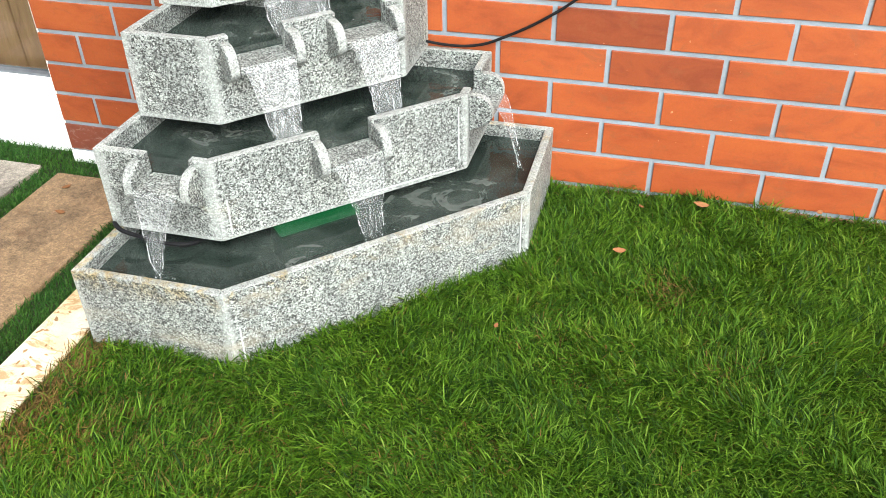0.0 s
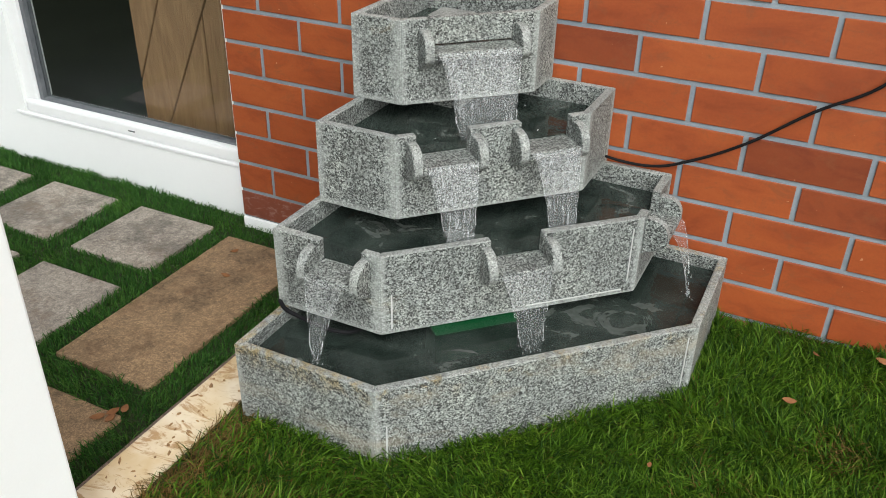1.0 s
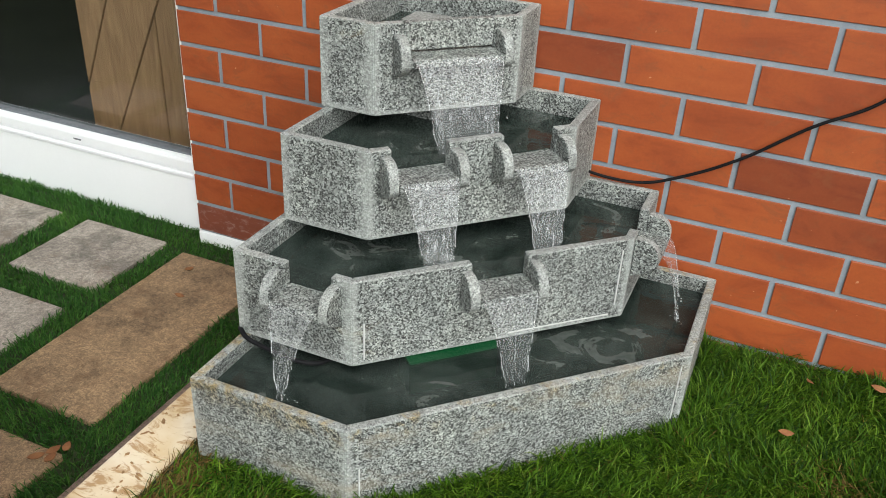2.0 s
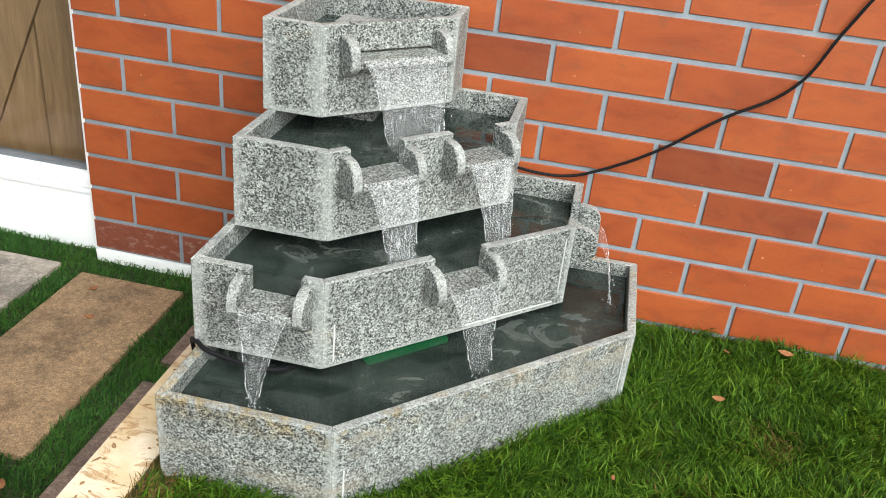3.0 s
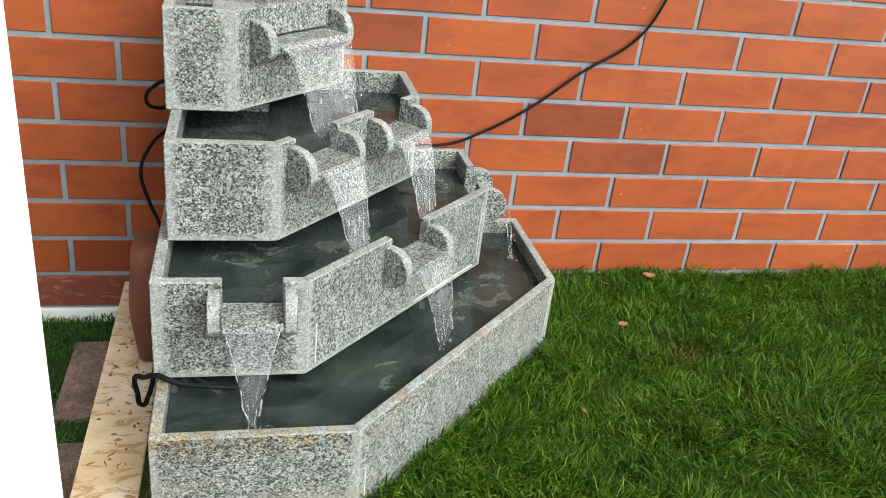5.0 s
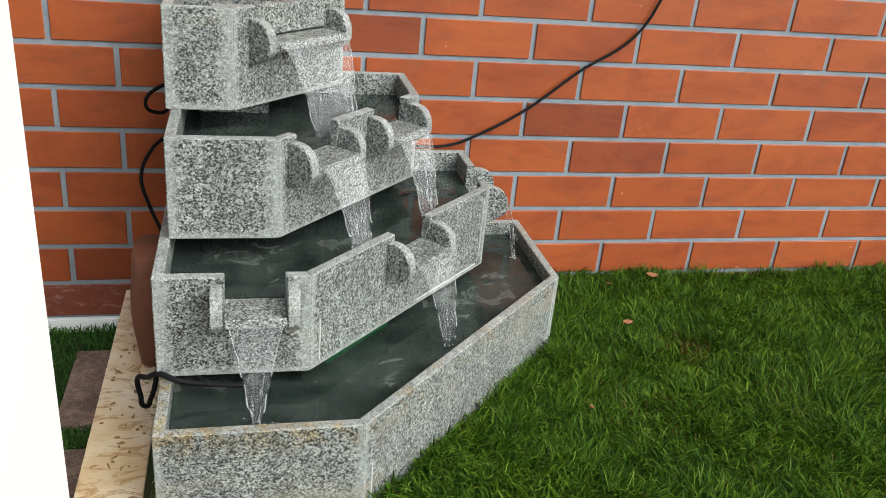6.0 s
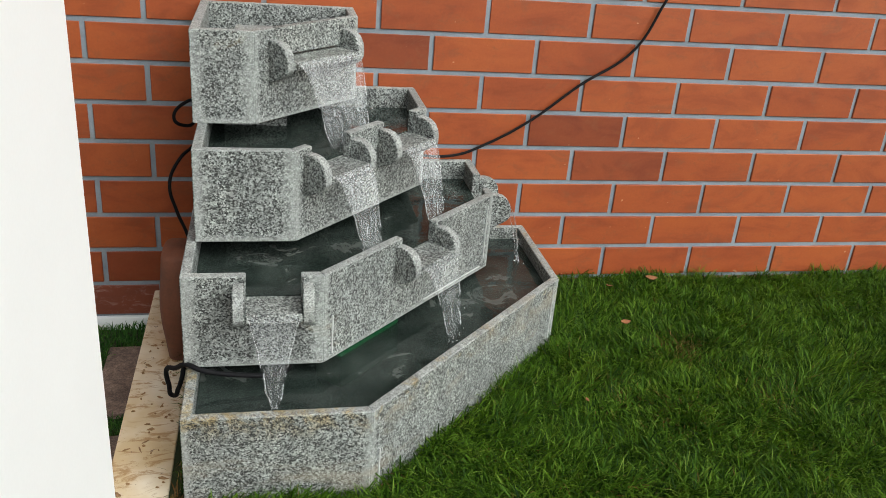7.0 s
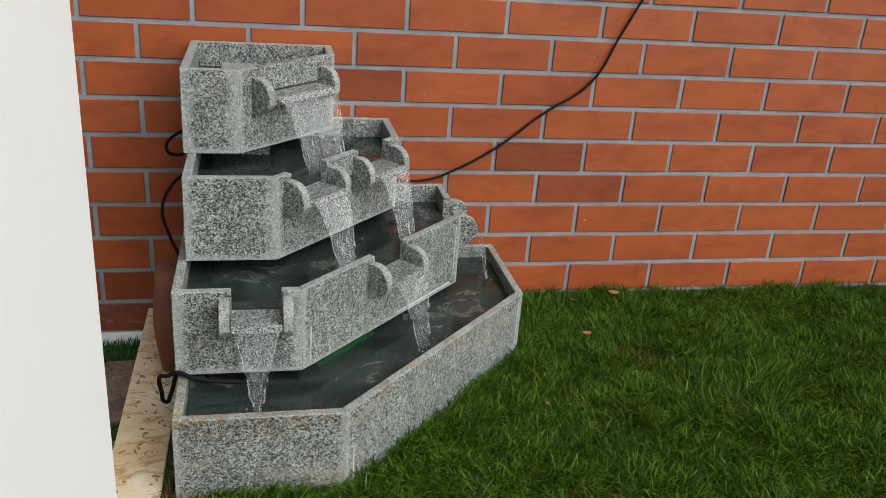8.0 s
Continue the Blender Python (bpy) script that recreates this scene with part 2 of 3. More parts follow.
LAWN = grass_material("lawn_blades", [(0.0, (0.006, 0.022, 0.001)), (0.34, (0.026, 0.074, 0.003)), (0.68, (0.062, 0.136, 0.007)), (0.92, (0.098, 0.186, 0.015)), (1.0, (0.14, 0.21, 0.03))])
DEAD = grass_material("dry_grass_blades", [(0.0, (0.10, 0.055, 0.018)), (0.6, (0.17, 0.10, 0.032)), (1.0, (0.22, 0.16, 0.05))], 0.7)
TURF = grass_material("turf_strip_blades", [(0.0, (0.02, 0.075, 0.014)), (0.6, (0.04, 0.12, 0.02)), (1.0, (0.08, 0.18, 0.035))])


def water_material():
    mat, n, l, b = material("murky_pool_water", 0.04)
    b.inputs["IOR"].default_value = 1.33
    v = coords(n, links=l)
    # dark base colour broken by paler blotches
    mottle = noise_tex(n, l, v, 10, 5, 0.6, 1.0)
    base = ramp(n, l, mottle, [(0.40, (0.018, 0.026, 0.022)), (0.50, (0.032, 0.042, 0.037)), (0.59, (0.042, 0.053, 0.046)), (0.625, (0.092, 0.104, 0.095)), (0.70, (0.065, 0.078, 0.070))])
    patches = noise_tex(n, l, v, 32, 4, 0.65)
    base = mix(n, l, 0.6, base, ramp(n, l, patches, [(0.38, grey(0.72)), (0.62, grey(1.35))]), "MULTIPLY")
    l.new(base, b.inputs["Base Color"])
    bump(n, l, b, noise_tex(n, l, v, 26, 3, 0.5, 0.6), 0.25, 0.004)
    clear = n.new("ShaderNodeBsdfTransparent")
    clear.inputs[0].default_value = (0.6, 0.7, 0.66, 1)
    both = n.new("ShaderNodeMixShader")
    both.inputs[0].default_value = 0.18
    l.new(b.outputs[0], both.inputs[1])
    l.new(clear.outputs[0], both.inputs[2])
    l.new(both.outputs[0], n["Material Output"].inputs["Surface"])
    return mat


def falling_material(name, density):
    mat, n, l, b = material(name, 0.22)
    b.inputs["Base Color"].default_value = (0.82, 0.85, 0.86, 1)
    v = coords(n, (1, 1, 0.09), l)
    streak = noise_tex(n, l, v, 190, 3, 0.55, 0.15)
    blot = noise_tex(n, l, coords(n, (1, 1, 0.5), l), 40, 3, 0.6)
    bump(n, l, b, streak, 0.25, 0.002)
    body = n.new("ShaderNodeMath")
    body.operation = "MULTIPLY"
    l.new(ramp(n, l, streak, [(0.36, grey(0.10 * density)), (0.54, grey(0.18 * density)), (0.72, grey(0.42 * density))]), body.inputs[0])
    l.new(ramp(n, l, blot, [(0.3, grey(0.65)), (0.7, grey(1.1))]), body.inputs[1])
    clear = n.new("ShaderNodeBsdfTransparent")
    both = n.new("ShaderNodeMixShader")
    l.new(body.outputs[0], both.inputs[0])
    l.new(clear.outputs[0], both.inputs[1])
    l.new(b.outputs[0], both.inputs[2])
    l.new(both.outputs[0], n["Material Output"].inputs["Surface"])
    return mat


def bead_material():
    mat, n, l, b = material("water_rope", 0.03)
    b.inputs["Base Color"].default_value = (0.95, 0.97, 0.98, 1)
    b.inputs["Transmission Weight"].default_value = 0.8
    b.inputs["IOR"].default_value = 1.33
    return mat


WATER, BEAD = water_material(), bead_material()
FALLING, FALLING_THIN = falling_material("falling_water", 1.0), falling_material("thin_falling_water", 0.55)


def glass_material():
    mat, n, l, b = material("window_glass", 0.02)
    b.inputs["Base Color"].default_value = (0.75, 0.78, 0.78, 1)
    b.inputs["Transmission Weight"].default_value = 1.0
    b.inputs["IOR"].default_value = 1.45
    return mat


def wood_material():
    mat, n, l, b = material("brown_stained_wood", 0.5)
    v = coords(n, (7, 1, 0.6), l)
    base = ramp(n, l, noise_tex(n, l, v, 9, 5, 0.6, 0.8), [(0.3, (0.22, 0.12, 0.06)), (0.7, (0.38, 0.225, 0.115))])
    l.new(base, b.inputs["Base Color"])
    return mat


GLASS, WOOD = glass_material(), wood_material()
# near-black colour carries the shade of the unlit interior
ROOM_SHADE = plain_noise("room_shade_near_black", (0.03, 0.032, 0.036), (0.05, 0.05, 0.055), 0.8, 4, 0.1)


def lamp_material():
    mat, n, l, b = material("green_lamp_lens", 0.3)
    b.inputs["Base Color"].default_value = (0.0, 0.14, 0.04, 1)
    b.inputs["Emission Color"].default_value = (0.0, 1.0, 0.25, 1)
    b.inputs["Emission Strength"].default_value = 0.34
    return mat


LENS = lamp_material()

# ---- mesh helpers ----


def mesh_from(bm, name):
    bmesh.ops.recalc_face_normals(bm, faces=bm.faces)
    me = bpy.data.meshes.new(name)
    bm.to_mesh(me)
    bm.free()
    return me


def part(name, bm, mat, parent=None, label="", smooth=False):
    me = mesh_from(bm, name)
    me.materials.append(mat)
    if smooth:
        me.shade_smooth()
    ob = new(name, me)
    ob.parent = parent
    if label:
        tagged(ob, label)
    return ob


def empty(name, at=(0, 0, 0)):
    ob = new(name)
    ob.location = at
    ob.empty_display_size = 0.05
    return ob


def box(x0, x1, y0, y1, z0, z1, bevel=0.0, bm=None):
    own = bm or bmesh.new()
    made = bmesh.ops.create_cube(own, size=1.0, matrix=Matrix.LocRotScale(
        ((x0 + x1) / 2, (y0 + y1) / 2, (z0 + z1) / 2), None, (x1 - x0, y1 - y0, z1 - z0)))
    if bevel:
        edges = list({e for v in made["verts"] for e in v.link_edges})
        bmesh.ops.bevel(own, geom=edges, offset=bevel, segments=2, affect="EDGES", profile=0.6)
    return own


def prism(outer, inner, bevel=0.0):
    """Two matching rings of points, joined into one solid."""
    bm = bmesh.new()
    a = [bm.verts.new(p) for p in outer]
    b = [bm.verts.new(p) for p in inner]
    bm.faces.new(a)
    bm.faces.new(b[::-1])
    k = len(a)
    for i in range(k):
        bm.faces.new((a[i], b[i], b[(i + 1) % k], a[(i + 1) % k]))
    bmesh.ops.recalc_face_normals(bm, faces=bm.faces)
    if bevel:
        bmesh.ops.bevel(bm, geom=bm.edges[:], offset=bevel, segments=1, affect="EDGES")
    return bm


def offset(ring, d):
    out = []
    k = len(ring)
    for i in range(k):
        a, b, c = ring[i - 1], ring[i], ring[(i + 1) % k]
        e0, e1 = (b - a).normalized(), (c - b).normalized()
        n0, n1 = Vector((-e0.y, e0.x, 0)), Vector((-e1.y, e1.x, 0))
        out.append(b + (n0 + n1) * (d / (1 + n0.dot(n1))))
    return out


def tube(points, radius, name, mat, parent=None, label="", bezier=True):
    cu = bpy.data.curves.new(name, "CURVE")
    cu.dimensions, cu.bevel_depth, cu.bevel_resolution, cu.resolution_u = "3D", radius, 3, 8
    sp = cu.splines.new("BEZIER")
    sp.bezier_points.add(len(points) - 1)
    for bp, p in zip(sp.bezier_points, points):
        bp.co = p
        bp.handle_left_type = bp.handle_right_type = "AUTO"
    tmp = bpy.data.objects.new(name, cu)
    scene.collection.objects.link(tmp)
    dg = bpy.context.evaluated_depsgraph_get()
    me = bpy.data.meshes.new_from_object(tmp.evaluated_get(dg))
    bpy.data.objects.remove(tmp)
    bpy.data.curves.remove(cu)
    me.name = name
    me.materials.clear()
    me.materials.append(mat)
    me.shade_smooth()
    ob = new(name, me)
    ob.parent = parent
    if label:
        tagged(ob, label)
    return ob


# ---- plan ----
BRICK_X, BRICK_Z, JOINT, ROW_BASE = 0.24, 0.0855, 0.011, 0.02
WALL_LEFT, WALL_RIGHT = -1.553, 3.2
LOW = -0.088            # level of the paved strip
KERB_L, KERB_R = -1.095, -0.995
XL, YB, THICK = -0.968, -0.008, 0.017

# ---- ground ----
bm = bmesh.new()
box(KERB_R, 60, -60, 60, -0.4, 0.0, bm=bm)
ground = part("ground", bm, SOIL)
tagged(ground, "dark soil under the green lawn", "ground", kind="structure")
bm = bmesh.new()
box(-60, KERB_R - 0.002, -60, 60, -0.4, LOW - 0.012, bm=bm)
low_ground = part("ground", bm, SOIL)
tagged(low_ground, "dark earth under the paved strip", "ground", kind="structure")

kerb = part("kerb", box(KERB_L, KERB_R, -14.0, -0.005, -0.3, 0.004, 0.003), MARBLE)
tagged(kerb, "cream marble kerb slab with brown stains", "kerb", kind="structure")

# ---- brick wall ----
wall = part("wall_north", box(WALL_LEFT + 0.002, WALL_RIGHT, 0.004, 0.22, -0.0655, 2.6), MORTAR)
tagged(wall, "brick-clad wall with blue-grey mortar joints", "wall", kind="structure")
strip = part("trim", box(WALL_LEFT, WALL_RIGHT, -0.004, 0.2, -0.35, -0.067, 0.002), WHITE)
tagged(strip, "white painted plinth strip under the brickwork", "trim", kind="structure")

# ---- white wall with the window ----
WIN_L, WIN_R, WIN_B, WIN_T = -2.443, WALL_LEFT - 0.02, 0.060, 1.9
white_wall = empty("wall_west")
tagged(white_wall, "white painted wall round the window", "wall", kind="structure")
part("plinth", box(-6, WALL_LEFT, 0.042, 0.125, -0.4, WIN_B, 0.004), WHITE, white_wall)
part("pier", box(-6, WIN_L, 0.042, 0.125, WIN_B, 2.6), WHITE, white_wall)
part("jamb", box(WIN_R + 0.001, WALL_LEFT, 0.02, 0.125, WIN_B - 0.2, 2.6, 0.003), WHITE, white_wall)
part("lintel", box(WIN_L, WIN_R, 0.042, 0.125, WIN_T, 2.6), WHITE, white_wall)

window = empty("window_1", (-1.95, 0.08, WIN_B))
tagged(window, "white framed window with dark glass", "window", kind="structure")


def at_window(name, bm, mat, label=""):
    ob = part(name, bm, mat, window, label)
    ob.matrix_parent_inverse = Matrix.Translation(window.location).inverted()
    return ob


at_window("window_sill", box(WIN_L - 0.04, WIN_R, 0.0375, 0.12, WIN_B + 0.0005, WIN_B + 0.013, 0.004), UPVC)
at_window("bottom_rail", box(WIN_L, WIN_R, 0.044, 0.12, WIN_B + 0.0135, WIN_B + 0.055, 0.010), UPVC)
at_window("side_rail", box(WIN_L, WIN_L + 0.05, 0.055, 0.12, WIN_B + 0.055, WIN_T, 0.006), UPVC)
at_window("top_rail", box(WIN_L + 0.05, WIN_R, 0.055, 0.12, WIN_T - 0.05, WIN_T, 0.006), UPVC)
at_window("gasket", box(WIN_L + 0.05, WIN_L + 0.066, 0.066, 0.10, WIN_B + 0.055, WIN_T - 0.05), SEALANT)
at_window("gasket", box(WIN_L + 0.066, WIN_R, 0.066, 0.10, WIN_B + 0.055, WIN_B + 0.062), SEALANT)
at_window("drain_slot", box(-2.005, -1.978, 0.0425, 0.050, 0.090, 0.0945, 0.001), SEALANT)
pane = at_window("pane", box(WIN_L + 0.066, WIN_R, 0.082, 0.088, WIN_B + 0.062, WIN_T - 0.05), GLASS)
pane.visible_shadow = False

room = empty("room")
tagged(room, "room behind the window, its shade put into near-black walls", "room", kind="structure")
# room box: its gloom comes from the near-black wall colour
part("back", box(-4.0, 0.0, 2.2, 2.3, -0.2, 2.6), ROOM_SHADE, room)
part("side", box(-4.1, -4.0, 0.13, 2.3, -0.2, 2.6), ROOM_SHADE, room)
part("side", box(0.0, 0.1, 0.13, 2.3, -0.2, 2.6), ROOM_SHADE, room)
part("floor", box(-4.0, 0.0, 0.13, 2.2, -0.2, 0.02), ROOM_SHADE, room)
part("ceiling", box(-4.0, 0.0, 0.13, 2.2, 2.5, 2.6), ROOM_SHADE, room)

door = empty("wooden_door", (-1.75, 0.2, 0.02))
tagged(door, "brown plank door with slanting grooves behind glass", "door")


def at_door(name, bm, mat):
    ob = part(name, bm, mat, door)
    ob.matrix_parent_inverse = Matrix.Translation(door.location).inverted()


PLANKS = [[(-2.078, 0.185), (-1.888, 0.62), (-2.078, 0.62)],
          [(-2.078, 0.02), (-2.003, 0.02), (-1.71, 0.62), (-1.888, 0.62), (-2.078, 0.185)],
          [(-2.003, 0.02), (-1.794, 0.02), (-1.797, 0.441)],
          [(-1.794, 0.02), (-1.45, 0.02), (-1.45, 0.62), (-1.71, 0.62), (-1.797, 0.441)]]
for outline in PLANKS:
    pts = [(v.x, v.y) for v in offset([Vector((x, z, 0)) for x, z in outline], 0.003)]
    at_door("plank", prism([(x, 0.2, z) for x, z in pts], [(x, 0.235, z) for x, z in pts], 0.001), WOOD)
# near-black backing puts the shade of the plank grooves into its colour
at_door("back_board", box(-2.09, -1.45, 0.236, 0.25, 0.02, 0.62), ROOM_SHADE)
at_door("upper_panel", box(-2.09, -1.45, 0.2, 0.25, 0.624, 2.2), WOOD)

# ---- white pillar ----
pillar = part("pillar", box(-1.30, -0.9925, -1.75, -1.106, 0.0045, 2.6, 0.004), WHITE)
tagged(pillar, "smooth white painted pillar on the kerb line", "pillar", kind="structure")

# ---- pavers ----
def paver(x0, x1, y0, y1):
    mat, label = PAVER, "weathered grey stone paver set in turf"
    if x0 > -1.2:
        mat, label = PAVER_DULL, "narrow dull brown stone paver along the kerb"
    elif x0 > -1.6:
        mat, label = PAVER_BROWN, "rust-stained brown stone paver set in turf"
    return tagged(part("paver", box(x0, x1, y0, y1, LOW - 0.04, LOW, 0.004), mat), label, "paver", "pavers of the path")


PAVERS = [(-1.545, -1.272, -0.70, -0.085), (-1.545, -1.255, -1.40, -0.79),
          (-1.89, -1.615, -0.335, -0.062), (-1.89, -1.615, -0.70, -0.425), (-1.89, -1.615, -1.40, -0.79),
          (-2.25, -1.98, -0.335, -0.062), (-2.25, -1.98, -0.70, -0.425), (-2.25, -1.98, -1.07, -0.79),
          (-2.61, -2.34, -0.335, -0.062), (-2.61, -2.34, -0.70, -0.425),
          (-1.187, -1.10, -0.36, -0.10), (-1.187, -1.10, -1.06, -0.43)]
for p in PAVERS:
    paver(*p)

# ---- the fountain ----
# the corner's x, the reach along the wall and out from it, the short side, foot and rim
TIERS = [(XL, 0.743, 0.743, 0.293, 0.0, 0.168), (XL - 0.005, 0.602, 0.597, 0.228, 0.168, 0.335),
         (XL + 0.010, 0.443, 0.462, 0.170, 0.335, 0.501), (XL + 0.002, 0.310, 0.312, 0.110, 0.501, 0.668)]
SPOUT_DROP = 0.046


def pentagon(x0, wide, deep, short):
    return [Vector((x0, YB, 0)), Vector((x0, YB - deep, 0)), Vector((x0 + short, YB - deep, 0)),
            Vector((x0 + wide, YB - short, 0)), Vector((x0 + wide, YB, 0))]


def slab(thing, name, p0, p1, q0, q1, z0, z1, notches=(), mat=None, rim_mat=HONED, seams=False):
    """One stone slab between two corners; notches: (start, end, depth) cut from its top."""
    along = (p1 - p0).normalized()
    inward = Vector((-along.y, along.x, 0))
    length = (p1 - p0).length
    line = [(0, z0), (length, z0), (length, z1)]
    for u0, u1, d in sorted(notches, reverse=True):
        line += [(u1, z1), (u1, z1 - d), (u0, z1 - d), (u0, z1)]
    line.append((0, z1))
    up = Vector((0, 0, 1))
    outer = [p0 + along * u + up * z for u, z in line]
    inner = []
    for u, z in line:
        base = q0 if u == 0 else q1 if u == length else p0 + along * u + inward * THICK
        inner.append(Vector((base.x, base.y, 0)) + up * z)
    solid = prism(outer, inner, 0.0016)
    run, rest = solid.loops.layers.uv.new("run"), solid.loops.layers.uv.new("rest")
    for face in solid.faces:
        for corner in face.loops:
            u, z = (corner.vert.co - p0).dot(along), corner.vert.co.z
            corner[run].uv = (u, z - z0)
            corner[rest].uv = (length - u, z1 - z)
    body = part(name, solid, mat or GRANITE, thing)
    body.data.materials.append(rim_mat)
    for face in body.data.polygons:
        if face.normal.z > 0.6:
            face.material_index = 1
    if seams:
        for u0, u1, a, b in ((0.020, 0.0225, z0 + 0.012, z0 + 0.085), (length * 0.55, length - 0.03, z0 + 0.010, z0 + 0.012),
                             (length - 0.021, length - 0.019, z0 + 0.03, z1 - 0.02)):
            r = [p0 + along * u + up * z - inward * 0.0018 for u, z in ((u0, a), (u1, a), (u1, b), (u0, b))]
            part("cement_seam", prism(r, [v + inward * 0.0022 for v in r]), CEMENT, body)
    return body, along, inward


CHEEK = [(-0.002, 0.036), (0.014, 0.036), (0.026, 0.033), (0.036, 0.026), (0.043, 0.014), (0.045, 0.002), (0.045, -0.012),
         (0.040, -0.020), (0.030, -0.027), (0.016, -0.034), (-0.002, -0.042)]


def spout(thing, p0, along, inward, u0, u1, top, tall=1.0):
    """A stone lip with two rounded cheeks, fixed outside a notch."""
    up, out = Vector((0, 0, 1)), -inward
    a, b = p0 + along * (u0 - 0.001), p0 + along * (u1 + 0.001)
    ring = [a + inward * (THICK + 0.004), b + inward * (THICK + 0.004), b + out * 0.047, a + out * 0.047]
    lip = part("spout", prism([v + up * (top + 0.0005) for v in ring], [v + up * (top - 0.0145) for v in ring], 0.0015), GRANITE, thing)
    for s, d in ((u0, -1), (u1, 1)):
        e = p0 + along * s
        near = [e + out * (o + 0.002) + up * (top + z * tall) + along * (d * 0.0015) for o, z in CHEEK]
        far = [v + along * (d * 0.0195) for v in near]
        cheek = part("cheek", prism(near, far, 0.0018), GRANITE, lip)
        cheek.data.materials.append(HONED)
        for face in cheek.data.polygons:
            if abs(face.normal.dot(along)) < 0.6:
                face.material_index = 1
    return lip


def fall(start_mid, along, out, half_top, half_low, drop, reach, seed):
    """A thin curved sheet of falling water with two thick wavering edges."""
    rnd = random.Random(seed)
    thing = empty("falling_water", start_mid)
    tagged(thing, "clear thin sheet of falling water", "water jet", "water falling from the spouts")
    inv = Matrix.Translation(thing.location).inverted()
    rows, cols = 28, 14
    up = Vector((0, 0, 1))
    bm = bmesh.new()
    grid = []
    edges = ([], [])
    ph = rnd.random() * 6
    for i in range(rows + 1):
        f = i / rows
        half = half_top + (half_low - half_top) * (f ** 0.75)
        mid = start_mid + out * (reach * f ** 0.55) - up * (drop * f)
        row = []
        for j in range(cols + 1):
            g = 2 * j / cols - 1
            w = 0.0016 * math.sin(9 * g + 7 * f + ph) * f + 0.0002 * (rnd.random() - 0.5) + 0.004 * (abs(g) ** 3) * f
            row.append(bm.verts.new(mid + along * (half * g) + out * w))
        grid.append(row)
        for k, g in ((0, -1), (1, 1)):
            edges[k].append(mid + along * (half * g + 0.0016 * math.sin(21 * f + ph + k * 2) * f) + out * (0.004 * f))
    for i in range(rows):
        for j in range(cols):
            bm.faces.new((grid[i][j], grid[i][j + 1], grid[i + 1][j + 1], grid[i + 1][j]))
    bmesh.ops.solidify(bm, geom=bm.faces[:], thickness=0.002)
    ob = part("sheet", bm, FALLING if half_low > 0.02 else FALLING_THIN, thing, smooth=True)
    ob.matrix_parent_inverse = inv
    threads = list(edges)
    for k in range(2 if half_top > 0.06 else 1):
        g, lo = rnd.uniform(-0.7, 0.7), rnd.uniform(0.1, 0.45)
        line = []
        for i in range(rows + 1):
            f = i / rows
            half = half_top + (half_low - half_top) * (f ** 0.75)
            line.append(start_mid + out * (reach * f ** 0.55 + 0.002) - up * (drop * f) + along * (half * g * (1 - 0.25 * f) + 0.0012 * math.sin(17 * f + k)))
        threads.append(line[int(lo * rows):])
    for t_i, line in enumerate(threads):
        thin = 1.0 if t_i < 2 else 0.45
        bm = bmesh.new()
        last = None
        for i, p in enumerate(line):
            f = i / rows
            swell = math.sin(i * 1.7 + ph * 3 + t_i) + 0.6 * math.sin(i * 0.61 + ph)
            if i > 14 and swell < -0.75:
                last = None
                continue
            r = (0.0004 + 0.0016 * f ** 0.8 * (0.45 + 0.35 * swell)) * thin
            at = p + along * rnd.gauss(0, 0.0008 * f)
            ring = [bm.verts.new(at + (along * math.cos(a) + out * math.sin(a)) * max(r, 0.0003)) for a in [k * math.pi / 3 for k in range(6)]]
            if last:
                for k in range(6):
                    bm.faces.new((last[k], last[(k + 1) % 6], ring[(k + 1) % 6], ring[k]))
            last = ring
        for v in [v for v in bm.verts if not v.link_faces]:
            bm.verts.remove(v)
        ob = part("edge_rope", bm, BEAD, thing, smooth=True)
        ob.matrix_parent_inverse = inv
    for k in range(6):
        p = start_mid + out * (reach + rnd.gauss(0, 0.012)) - up * (drop + 0.0004) + along * rnd.gauss(0, half_low + 0.010)
        bm = bmesh.new()
        bmesh.ops.create_icosphere(bm, subdivisions=2, radius=rnd.uniform(0.001, 0.0024), matrix=Matrix.Translation(p) @ Matrix.Diagonal((1, 1, 0.55, 1)))
        ob = part("bubble", bm, BEAD, thing, smooth=True)
        ob.matrix_parent_inverse = inv
    for k in range(4):
        side = rnd.choice((-1, 1))
        p = start_mid + out * (reach * rnd.uniform(0.8, 1.1)) - up * (drop * rnd.uniform(0.55, 0.98)) + along * (half_low * side * rnd.uniform(0.6, 1.6))
        bm = bmesh.new()
        bmesh.ops.create_icosphere(bm, subdivisions=1, radius=rnd.uniform(0.0008, 0.0017), matrix=Matrix.Translation(p) @ Matrix.Diagonal((1, 1, 1.6, 1)))
        ob = part("droplet", bm, BEAD, thing, smooth=True)
        ob.matrix_parent_inverse = inv
    return thing


